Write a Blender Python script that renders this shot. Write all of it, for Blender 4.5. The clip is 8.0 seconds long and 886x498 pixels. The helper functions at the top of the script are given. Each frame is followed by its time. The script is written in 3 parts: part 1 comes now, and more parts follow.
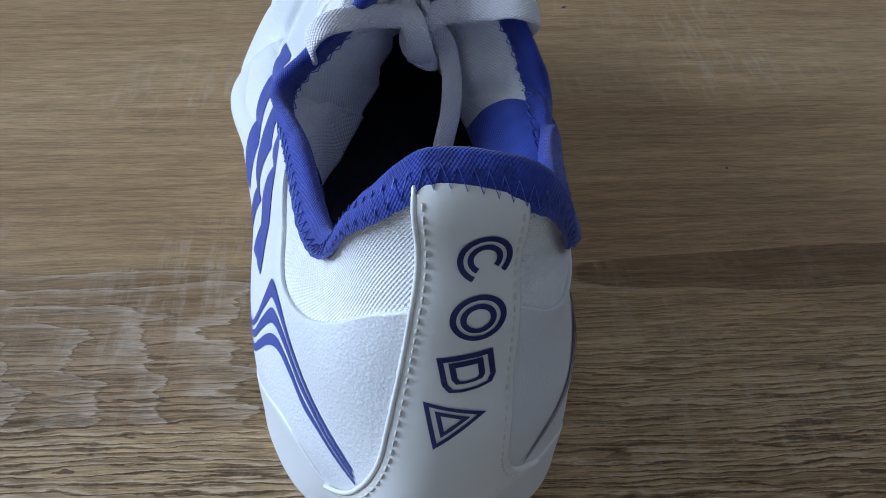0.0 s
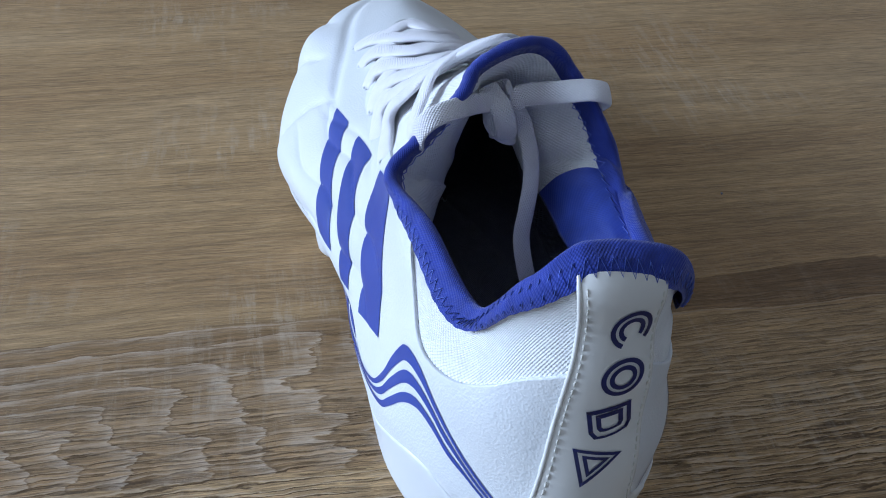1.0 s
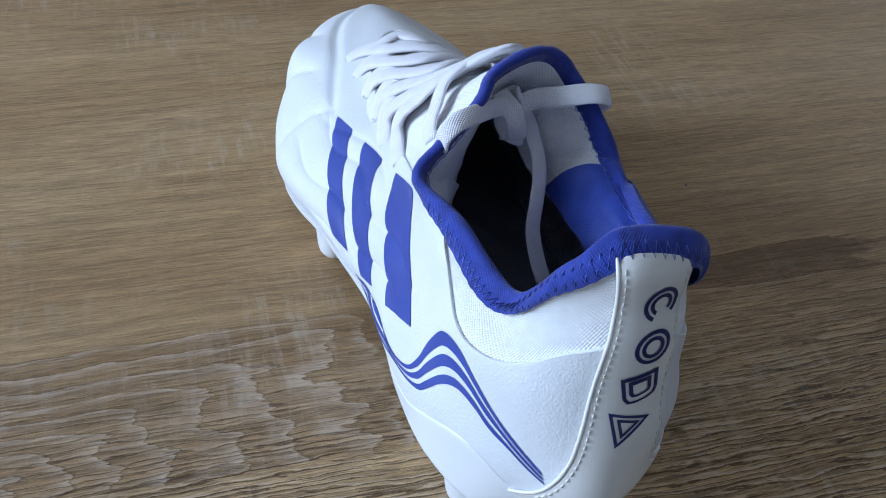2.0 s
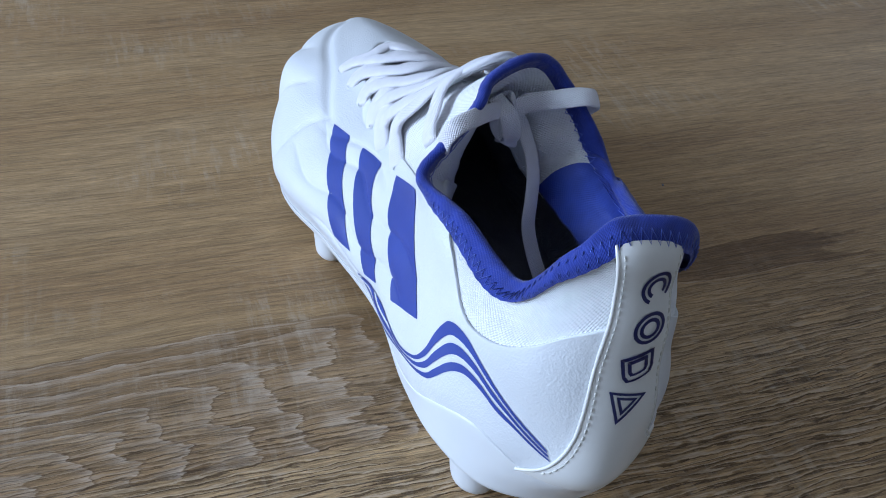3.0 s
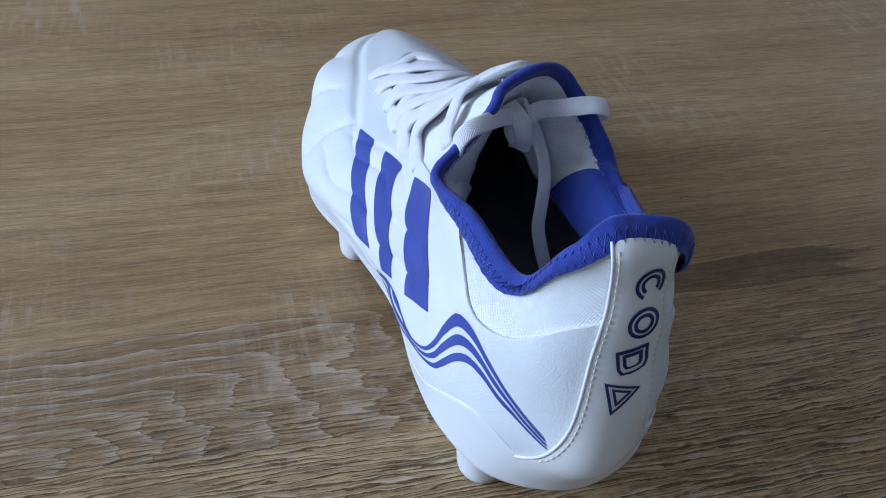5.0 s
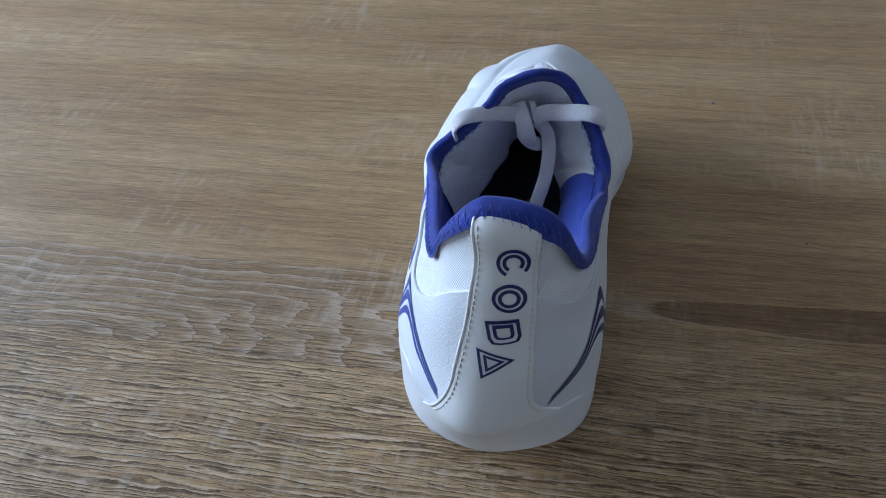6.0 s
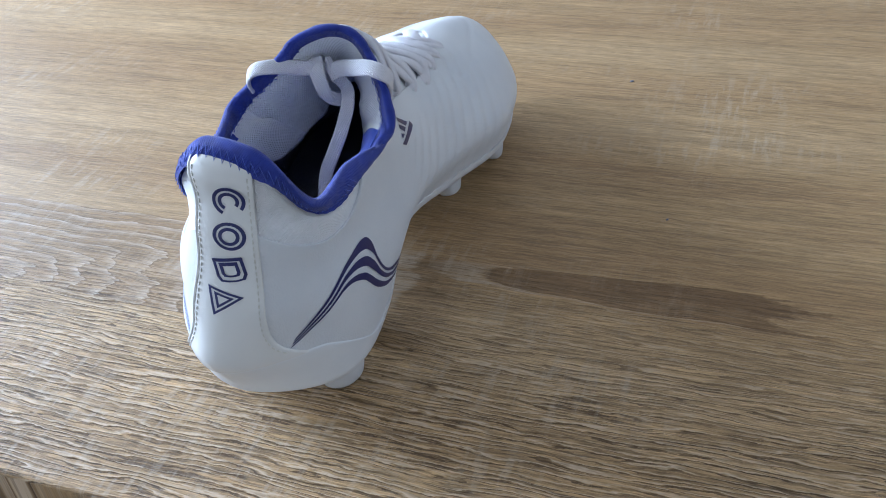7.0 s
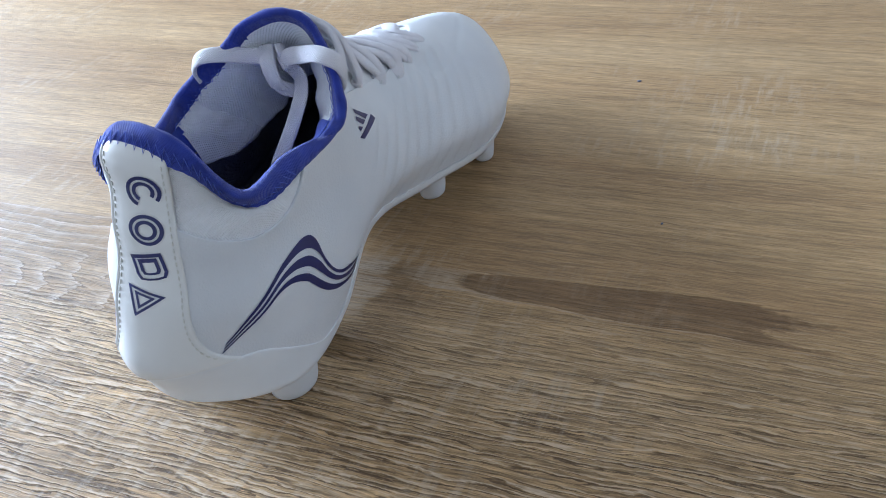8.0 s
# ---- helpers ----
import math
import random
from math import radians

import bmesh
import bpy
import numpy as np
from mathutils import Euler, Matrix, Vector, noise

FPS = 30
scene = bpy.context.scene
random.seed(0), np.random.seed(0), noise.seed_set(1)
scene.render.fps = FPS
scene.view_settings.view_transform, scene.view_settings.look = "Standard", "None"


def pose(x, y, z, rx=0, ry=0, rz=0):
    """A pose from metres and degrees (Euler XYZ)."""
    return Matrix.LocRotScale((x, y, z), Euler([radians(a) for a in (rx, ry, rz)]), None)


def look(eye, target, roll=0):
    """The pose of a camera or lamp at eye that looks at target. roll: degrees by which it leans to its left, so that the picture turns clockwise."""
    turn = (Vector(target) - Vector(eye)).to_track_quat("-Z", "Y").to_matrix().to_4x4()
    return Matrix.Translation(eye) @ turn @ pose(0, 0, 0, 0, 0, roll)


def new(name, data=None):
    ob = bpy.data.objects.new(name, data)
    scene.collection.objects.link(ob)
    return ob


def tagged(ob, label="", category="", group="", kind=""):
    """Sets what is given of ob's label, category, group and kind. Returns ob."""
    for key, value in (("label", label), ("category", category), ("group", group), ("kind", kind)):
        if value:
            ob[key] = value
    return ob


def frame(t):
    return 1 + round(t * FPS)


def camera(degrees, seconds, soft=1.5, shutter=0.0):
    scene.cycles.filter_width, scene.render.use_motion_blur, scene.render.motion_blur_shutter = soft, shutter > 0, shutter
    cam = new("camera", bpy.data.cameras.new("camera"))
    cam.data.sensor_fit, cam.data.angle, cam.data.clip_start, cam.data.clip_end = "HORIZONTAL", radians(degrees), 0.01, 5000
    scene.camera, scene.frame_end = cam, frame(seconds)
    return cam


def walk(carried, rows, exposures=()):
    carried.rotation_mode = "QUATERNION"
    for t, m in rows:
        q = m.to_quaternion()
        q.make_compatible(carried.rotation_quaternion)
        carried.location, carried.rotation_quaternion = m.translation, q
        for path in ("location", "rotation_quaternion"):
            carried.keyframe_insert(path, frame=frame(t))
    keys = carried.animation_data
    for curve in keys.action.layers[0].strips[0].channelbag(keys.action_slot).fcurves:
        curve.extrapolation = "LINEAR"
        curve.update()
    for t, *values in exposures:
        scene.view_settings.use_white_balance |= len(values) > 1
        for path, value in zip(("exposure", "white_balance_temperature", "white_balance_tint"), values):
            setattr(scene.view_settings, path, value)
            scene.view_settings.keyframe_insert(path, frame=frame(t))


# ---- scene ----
cam = camera(50.63, 8.0, soft=1.0)
PATH = [
    (0.0, (-0.0207, -0.1074, 0.2030), (0.0125, 0.2707, -0.1197), 1.78),
    (0.5, (-0.0460, -0.1074, 0.2190), (0.0150, 0.2662, -0.1050), 3.02),
    (1.0, (-0.0708, -0.1120, 0.2342), (0.0104, 0.2569, -0.0907), 3.13),
    (1.5, (-0.0894, -0.1169, 0.2410), (0.0152, 0.2466, -0.0832), 4.08),
    (3.0, (-0.1191, -0.1351, 0.2508), (0.0216, 0.2246, -0.0639), 5.24),
    (3.5, (-0.1231, -0.1365, 0.2520), (0.0249, 0.2220, -0.0608), 5.66),
    (4.0, (-0.1295, -0.1391, 0.2502), (0.0229, 0.2178, -0.0622), 6.01),
    (4.5, (-0.1305, -0.1415, 0.2503), (0.0247, 0.2152, -0.0608), 6.26),
    (4.7, (-0.1285, -0.1420, 0.2508), (0.0238, 0.2166, -0.0597), 6.13),
    (5.8, (-0.0099, -0.2017, 0.2672), (-0.0688, 0.1944, -0.0292), -1.97),
    (6.0, (0.0300, -0.2033, 0.2655), (-0.0671, 0.1856, -0.0305), -3.54),
    (6.5, (0.1042, -0.1895, 0.2541), (-0.0271, 0.1897, -0.0412), -4.62),
    (7.0, (0.1492, -0.1870, 0.2484), (-0.0063, 0.1851, -0.0441), -5.79),
    (7.5, (0.1690, -0.1747, 0.2389), (-0.0043, 0.1950, -0.0465), -6.95),
    (8.0, (0.1745, -0.1584, 0.2228), (-0.0119, 0.2095, -0.0567), -7.87),
]
walk(cam, [(t, look(e, g, r)) for t, e, g, r in PATH], exposures=[(0.0, 0.02, 5050, 7), (1.0, 0.06, 5000, 7), (4.7, -0.1, 4950, 8), (5.8, -0.02, 4880, 7), (7.0, 1.06, 5020, 7), (8.0, 1.20, 5060, 7)])

# ---- daylight: a sky outside, and its light in the window's opening ----
world = bpy.data.worlds.new("world")
scene.world = world
world.use_nodes = True
wn = world.node_tree.nodes
sky = wn.new("ShaderNodeTexSky")
sky.sky_type, sky.sun_disc = "NISHITA", False
sky.sun_elevation, sky.sun_rotation = radians(40), radians(200)
wn["Background"].inputs[1].default_value = 0.1
world.node_tree.links.new(sky.outputs[0], wn["Background"].inputs[0])


def window_light(name, at, target, wide, high, watts, colour):
    data = bpy.data.lights.new(name, "AREA")
    data.shape, data.size, data.size_y, data.energy, data.color = "RECTANGLE", wide, high, watts, colour
    ob = new(name, data)
    ob.matrix_world = look(at, target)
    return ob


window_light("window_light", (-2.32, 0.45, 0.80), (0.0, 0.12, 0.0), 1.6, 1.0, 72, (0.97, 0.98, 1.0))
window_light("window_light", (2.12, 1.55, 0.95), (0.1, 0.2, 0.0), 1.0, 0.8, 3.5, (1.0, 0.97, 0.93))


# ---- materials ----
class Nodes:
    """A node material with short words for its nodes."""

    def __init__(self, name, rough=0.5, metal=0.0, spec=0.5):
        self.mat = bpy.data.materials.new(name)
        self.mat.use_nodes = True
        self.tree = self.mat.node_tree
        self.bsdf = self.tree.nodes["Principled BSDF"]
        self.bsdf.inputs["Roughness"].default_value = rough
        self.bsdf.inputs["Metallic"].default_value = metal
        self.bsdf.inputs["Specular IOR Level"].default_value = spec

    def add(self, kind, **inputs):
        node = self.tree.nodes.new(kind)
        for key, value in inputs.items():
            self.put(node, key.replace("_", " "), value)
        return node

    def put(self, node, key, value):
        slot = node.inputs[int(key[1:])] if key[0] == "i" and key[1:].isdigit() else node.inputs[key]
        if isinstance(value, bpy.types.NodeSocket):
            self.tree.links.new(value, slot)
        else:
            slot.default_value = value

    def coords(self, scale=(1, 1, 1), shift=(0, 0, 0), turn=0.0):
        geo = self.add("ShaderNodeTexCoord")
        node = self.add("ShaderNodeMapping", Vector=geo.outputs["Object"], Scale=scale, Location=shift, Rotation=(0, 0, radians(turn)))
        return node.outputs[0]

    def noise(self, scale, vector=None, detail=3.0, rough=0.5, distort=0.0):
        return self.add("ShaderNodeTexNoise", Vector=vector or self.coords(), Scale=scale, Detail=detail, Roughness=rough, Distortion=distort).outputs[0]

    def ramp(self, value, *stops):
        node = self.add("ShaderNodeValToRGB", i0=value)
        while len(node.color_ramp.elements) < len(stops):
            node.color_ramp.elements.new(0.5)
        for element, (at, colour) in zip(node.color_ramp.elements, stops):
            element.position = at
            element.color = (*colour, 1) if isinstance(colour, tuple) else (colour, colour, colour, 1)
        return node.outputs[0]

    def math(self, how, a, b=0.0, c=0.0):
        node = self.add("ShaderNodeMath", i0=a, i1=b, i2=c)
        node.operation = how
        return node.outputs[0]

    def mix(self, a, b, factor, how="MIX"):
        node = self.tree.nodes.new("ShaderNodeMix")
        node.data_type, node.blend_type = "RGBA", how
        for slot, value in ((node.inputs[0], factor), (node.inputs[6], a), (node.inputs[7], b)):
            if isinstance(value, bpy.types.NodeSocket):
                self.tree.links.new(value, slot)
            else:
                slot.default_value = (*value, 1) if isinstance(value, tuple) else value
        return node.outputs[2]

    def colour(self, value):
        self.put(self.bsdf, "Base Color", (*value, 1) if isinstance(value, tuple) else value)
        return self

    def bump(self, height, strength=0.3, distance=0.001):
        node = self.add("ShaderNodeBump", Height=height, Strength=strength, Distance=distance)
        self.put(self.bsdf, "Normal", node.outputs[0])
        return self


def leather_material():
    n = Nodes("white_leather", 0.42, 0, 0.4)
    tone = n.ramp(n.noise(35, detail=4), (0.3, (0.66, 0.68, 0.71)), (0.7, (0.72, 0.735, 0.755)))
    n.colour(tone)
    pores = n.add("ShaderNodeTexVoronoi", Vector=n.coords(), Scale=1500.0).outputs[0]
    n.put(n.bsdf, "Roughness", n.math("MULTIPLY_ADD", n.noise(60), 0.15, 0.36))
    return n.bump(n.math("ADD", pores, n.noise(900)), 0.26, 0.0004).mat


def plain(name, colour, rough=0.5, grain=600, depth=0.0003, spec=0.5, vary=0.08):
    n = Nodes(name, rough, 0, spec)
    low, high = (tuple(c * k for c in colour) for k in (1 - vary, 1 + vary))
    n.colour(n.ramp(n.noise(45, detail=5), (0.3, low), (0.7, high)))
    return n.bump(n.noise(grain, detail=4), 0.25, depth).mat


def woven(name, colour, rough=0.85, across=1300, along=1300, strength=0.6, vary=0.12):
    """A cloth with ribs both ways and fuzz."""
    n = Nodes(name, rough, 0, 0.25)
    low, high = (tuple(c * k for c in colour) for k in (1 - vary, 1 + vary))
    n.colour(n.ramp(n.noise(250, detail=6), (0.25, low), (0.75, high)))
    n.put(n.bsdf, "Sheen Weight", 0.25)
    geo = n.add("ShaderNodeTexCoord")
    part = n.add("ShaderNodeSeparateXYZ", i0=geo.outputs["UV"])
    a = n.math("SINE", n.math("MULTIPLY", part.outputs[0], across))
    b = n.math("SINE", n.math("MULTIPLY", part.outputs[1], along))
    weave = n.math("ADD", n.math("MULTIPLY", a, b), n.math("MULTIPLY", n.noise(1200, detail=4), 0.8))
    return n.bump(weave, strength, 0.0005).mat


WHITE = leather_material()
GLOSS = plain("white_gloss_film", (0.78, 0.78, 0.76), 0.26, 300, 0.0002, 0.5, 0.02)
PLATE = plain("white_plastic_plate", (0.76, 0.78, 0.80), 0.3, 200, 0.0002, 0.5, 0.03)
KNIT = woven("white_knit", (0.84, 0.85, 0.87), 0.85, 5600, 4300, 0.45, 0.05)
LACE = woven("white_lace_cloth", (0.80, 0.79, 0.84), 0.8, 8200, 6200, 0.45, 0.05)
BLUE = woven("blue_jersey", (0.029, 0.046, 0.30), 0.8, 8800, 8200, 0.35, 0.3)
BLUE_LINING = woven("blue_lining", (0.038, 0.064, 0.37), 0.45, 5200, 5200, 0.15, 0.15)
PRINT = plain("blue_print", (0.042, 0.066, 0.31), 0.38, 800, 0.0001)
NAVY_PRINT = plain("navy_print", (0.018, 0.022, 0.12), 0.35, 800, 0.0001)
NAVY_CLOTH = woven("navy_lining", (0.15, 0.155, 0.20), 0.9, 7200, 5600)
THREAD = plain("pale_thread", (0.66, 0.65, 0.60), 0.7, 2000, 0.0002)
BLUE_THREAD = plain("blue_thread", (0.11, 0.16, 0.62), 0.4, 2000, 0.0002)


def wood_material():
    """Limed oak: fine streaks and pores along x, nested arches of pale grain, and faint flecks across."""
    n = Nodes("limed_oak", 0.5, 0, 0.38)
    at = n.add("ShaderNodeSeparateXYZ", i0=n.coords())
    warp = n.math("SUBTRACT", n.noise(1.0, n.coords((34, 120, 1)), 5, 0.7), 0.5)
    roll = n.math("SUBTRACT", n.noise(1.0, n.coords((12, 34, 1), (4.2, 0.6, 0)), 3), 0.5)
    sway = n.math("SUBTRACT", n.noise(1.0, n.coords((5, 9, 1)), 2), 0.5)
    y = n.math("ADD", n.math("ADD", at.outputs[1], n.math("MULTIPLY", sway, 0.010)), n.math("MULTIPLY", warp, 0.0035))
    bent = n.add("ShaderNodeCombineXYZ", i0=at.outputs[0], i1=y, i2=at.outputs[2]).outputs[0]

    def stretch(sx, sy, detail, rough=0.6, distort=0.0):
        m = n.add("ShaderNodeMapping", Vector=bent, Scale=(sx, sy, 1))
        return n.noise(1.0, m.outputs[0], detail, rough, distort)

    def within(value, low, high, soft):
        a = n.add("ShaderNodeMapRange", i0=value, i1=low - soft, i2=low + soft)
        b = n.add("ShaderNodeMapRange", i0=value, i1=high - soft, i2=high + soft, i3=1.0, i4=0.0)
        return n.math("MULTIPLY", a.outputs[0], b.outputs[0])

    broad, streak = stretch(2.4, 19, 4, 0.55, 0.3), stretch(11, 190, 5, 0.62)
    fibre, hair, pore = stretch(42, 850, 4, 0.68), stretch(120, 2400, 3, 0.6), stretch(17, 620, 5, 0.66)
    near = n.add("ShaderNodeMapRange", i0=y, i1=0.045, i2=0.125, i3=1.0, i4=0.16).outputs[0]
    grain = n.math("MULTIPLY_ADD", near, 0.5, 0.5)
    tone = n.ramp(broad, (0.30, (0.305, 0.192, 0.088)), (0.5, (0.375, 0.250, 0.119)), (0.72, (0.450, 0.315, 0.165)))
    tone = n.mix(tone, n.ramp(streak, (0.34, 0.76), (0.52, 1.0), (0.68, 1.16)), 0.75, "MULTIPLY")
    tone = n.mix(tone, n.ramp(fibre, (0.36, 0.58), (0.50, 1.0), (0.64, 1.30)), grain, "MULTIPLY")
    tone = n.mix(tone, n.ramp(hair, (0.38, 0.68), (0.62, 1.28)), grain, "MULTIPLY")

    # open pores: long, dark and dense near the table's edge, sparse further in
    drift = n.math("ADD", n.math("MULTIPLY", stretch(9, 120, 3, 0.6), 5.0), n.math("MULTIPLY", stretch(55, 300, 3, 0.6), 1.6))
    comb = n.math("FRACT", n.math("ADD", n.math("MULTIPLY", y, 420.0), drift))
    broken = n.ramp(stretch(26, 330, 4, 0.65), (0.36, 0.2), (0.50, 1.0))
    sunk = n.math("MAXIMUM", n.math("MULTIPLY", n.ramp(comb, (0.0, 0.0), (0.04, 1.0), (0.16, 0.8), (0.26, 0.0)), broken), n.ramp(pore, (0.34, 0.8), (0.39, 0.0)))
    dark = n.math("MULTIPLY", sunk, near)
    lime = n.math("MULTIPLY", n.math("MULTIPLY", n.ramp(comb, (0.28, 0.0), (0.36, 1.0), (0.60, 0.0)), broken), near)
    tone = n.mix(tone, (0.62, 0.49, 0.34), n.math("MULTIPLY", lime, 0.9))
    tone = n.mix(tone, (0.070, 0.040, 0.019), n.math("MULTIPLY", dark, 0.86))

    # nested arches with an upright side and a long upper side, cut off by the comb of pores below
    ticks = n.math("MULTIPLY", n.ramp(stretch(75, 1300, 4, 0.7), (0.38, 0.10), (0.56, 1.0)), n.ramp(stretch(30, 200, 3), (0.3, 0.45), (0.6, 1.0)))
    jag = n.math("SUBTRACT", n.noise(1.0, n.coords((16, 95, 1), (2.3, 5.1, 0)), 4, 0.6), 0.5)
    slow = n.math("SUBTRACT", n.noise(1.0, n.coords((20, 24, 1), (7.7, 0.4, 0)), 2), 0.5)
    side = n.math("SUBTRACT", n.math("ADD", n.math("MULTIPLY", jag, 0.040), n.math("MULTIPLY", slow, 0.030)), n.math("ADD", at.outputs[0], 0.052))
    above = n.math("MULTIPLY", n.math("SUBTRACT", n.math("ADD", 0.1225, n.math("MULTIPLY", slow, 0.006)), y), 2.5)
    level = n.math("SMOOTH_MIN", side, above, 0.02)
    saw = n.math("SUBTRACT", 1.0, n.math("FRACT", n.math("ADD", n.math("MULTIPLY", level, 58.0), n.math("MULTIPLY", slow, 1.2))))
    pale = n.ramp(saw, (0.0, 0.0), (0.40, 0.0), (0.66, 0.35), (0.93, 1.0), (0.96, 0.0))
    edge = n.ramp(saw, (0.0, 0.7), (0.05, 0.0), (0.955, 0.0), (0.98, 1.0))
    foot = n.math("ADD", n.math("MULTIPLY_ADD", at.outputs[0], -0.02, 0.057), n.math("MULTIPLY", roll, 0.006))
    over = n.add("ShaderNodeMapRange", i0=n.math("SUBTRACT", y, foot), i1=0.0, i2=0.0015).outputs[0]
    inside = n.add("ShaderNodeMapRange", i0=level, i1=-0.001, i2=0.001).outputs[0]
    zone = n.math("MULTIPLY", n.math("MULTIPLY", over, inside), within(at.outputs[0], -0.34, 0.2, 0.09))
    tone = n.mix(tone, n.mix(tone, (0.66, 0.63, 0.62), 1.0, "MULTIPLY"), n.math("MULTIPLY", zone, 0.8))
    tone = n.mix(tone, (0.64, 0.53, 0.41), n.math("MULTIPLY", n.math("MULTIPLY", pale, ticks), n.math("MULTIPLY", zone, 0.72)))
    tone = n.mix(tone, (0.095, 0.060, 0.034), n.math("MULTIPLY", edge, n.math("MULTIPLY", zone, 0.42)))
    # the dark wood outside the arches, a wedge that begins in a point
    wedge = n.math("MULTIPLY", n.math("SUBTRACT", 1.0, inside), within(y, 0.060, 0.1245, 0.0012))
    wedge = n.math("MULTIPLY", wedge, within(at.outputs[0], -0.095, 0.034, 0.012))
    tone = n.mix(tone, n.mix(tone, (0.62, 0.59, 0.56), 1.0, "MULTIPLY"), n.math("MULTIPLY", wedge, 0.85))

    # a dark tongue that points the other way, with a pale ragged lining round its tip and along its lower side
    middle = n.math("SUBTRACT", n.math("SUBTRACT", y, 0.1175), n.math("MULTIPLY", slow, 0.004))
    four = n.math("POWER", n.math("ABSOLUTE", middle), 4.0)
    h = n.math("ADD", n.math("SUBTRACT", 0.040, n.math("ADD", at.outputs[0], n.math("MULTIPLY", jag, 0.02))), n.math("MULTIPLY", four, 6000000.0))
    tail = n.math("SUBTRACT", n.math("ADD", at.outputs[0], n.math("MULTIPLY", warp, 0.10)), 0.170)
    ends = n.add("ShaderNodeMapRange", i0=tail, i1=-0.004, i2=0.004, i3=1.0, i4=0.0).outputs[0]
    tongue = n.math("MULTIPLY", n.add("ShaderNodeMapRange", i0=h, i1=-0.003, i2=0.0, i3=1.0, i4=0.0).outputs[0], ends)
    rim = n.math("MULTIPLY", within(h, 0.0, 0.022, 0.002), within(at.outputs[0], 0.02, 0.15, 0.02))
    rim = n.math("MULTIPLY", rim, n.add("ShaderNodeMapRange", i0=middle, i1=0.004, i2=0.009, i3=1.0, i4=0.1).outputs[0])
    tone = n.mix(tone, n.mix(tone, (0.56, 0.52, 0.49), 1.0, "MULTIPLY"), n.math("MULTIPLY", tongue, 0.9))
    tone = n.mix(tone, (0.50, 0.40, 0.29), n.math("MULTIPLY", n.math("MULTIPLY", rim, ticks), 0.7))
    curl = n.math("MULTIPLY", within(n.math("ADD", at.outputs[0], n.math("MULTIPLY", jag, 0.03)), -0.01, 0.011, 0.0015), within(y, 0.086, 0.125, 0.003))
    tone = n.mix(tone, (0.50, 0.42, 0.32), n.math("MULTIPLY", n.math("MULTIPLY", curl, ticks), 0.7))

    # faint pale flecks across the grain, in patches
    fleck = n.noise(1.0, n.coords((260, 38, 1)), 4, 0.65)
    patch = n.ramp(n.noise(1.0, n.coords((8, 13, 1), (3.1, 1.7, 0)), 2), (0.50, 0.0), (0.66, 1.0))
    corner = n.math("MULTIPLY", within(y, -0.06, 0.040, 0.02), within(at.outputs[0], -0.40, 0.05, 0.05))
    patch = n.math("MAXIMUM", patch, n.math("MULTIPLY", corner, 0.9))
    cross = n.math("MULTIPLY", n.math("MULTIPLY", n.ramp(fleck, (0.50, 0.0), (0.66, 1.0)), patch), ticks)
    tone = n.mix(tone, (0.52, 0.43, 0.32), n.math("MULTIPLY", cross, 0.68))
    n.colour(tone)
    n.put(n.bsdf, "Roughness", n.math("MULTIPLY_ADD", fibre, 0.24, 0.44))
    n.put(n.bsdf, "Specular IOR Level", 0.28)
    height = n.math("SUBTRACT", n.math("ADD", n.math("MULTIPLY", fibre, 0.6), n.math("MULTIPLY", hair, 0.4)), n.math("MULTIPLY", dark, 1.5))
    return n.bump(height, 0.75, 0.0005).mat


OAK = wood_material()
PLASTER = plain("pale_plaster", (0.50, 0.48, 0.45), 0.9, 60, 0.002, 0.3, 0.05)
FLOOR_WOOD = plain("brown_floor", (0.10, 0.07, 0.045), 0.5, 30, 0.001, 0.4, 0.2)
CASING = plain("white_casing", (0.78, 0.78, 0.76), 0.4, 90, 0.0005)


# ---- building words ----
def mesh_of(name, verts, faces, material, smooth=True, uvs=None):
    data = bpy.data.meshes.new(name)
    data.from_pydata([tuple(map(float, v)) for v in verts], [], faces)
    if uvs is not None:
        layer = data.uv_layers.new(name="UVMap")
        for loop in data.loops:
            layer.data[loop.index].uv = uvs[loop.vertex_index]
    data.materials.append(material)
    if smooth:
        data.polygons.foreach_set("use_smooth", [True] * len(data.polygons))
    data.update()
    return data


def sheet(name, pts, material, parent=None, label="", closed=False, uvs=None, flip=False):
    """A mesh over a grid of points pts[row][column]; closed: the columns run round."""
    rows, cols = len(pts), len(pts[0])
    verts = [p for row in pts for p in row]
    faces = []
    for r in range(rows - 1):
        for c in range(cols if closed else cols - 1):
            d = (c + 1) % cols
            quad = (r * cols + c, r * cols + d, (r + 1) * cols + d, (r + 1) * cols + c)
            faces.append(quad[::-1] if flip else quad)
    if uvs is None:
        p = np.array(pts, float)
        across = np.concatenate([np.zeros((rows, 1)), np.cumsum(np.linalg.norm(np.diff(p, axis=1), axis=2), axis=1)], axis=1)
        down = np.concatenate([np.zeros((1, cols)), np.cumsum(np.linalg.norm(np.diff(p, axis=0), axis=2), axis=0)], axis=0)
        mean_across = np.repeat(across.mean(axis=0)[None], rows, axis=0)
        mean_down = np.repeat(down.mean(axis=1)[:, None], cols, axis=1)
        uvs = np.stack([mean_across, mean_down], axis=2).reshape(-1, 2).tolist()
    ob = new(name, mesh_of(name, verts, faces, material, True, uvs))
    if parent:
        ob.parent = parent
    return tagged(ob, label)


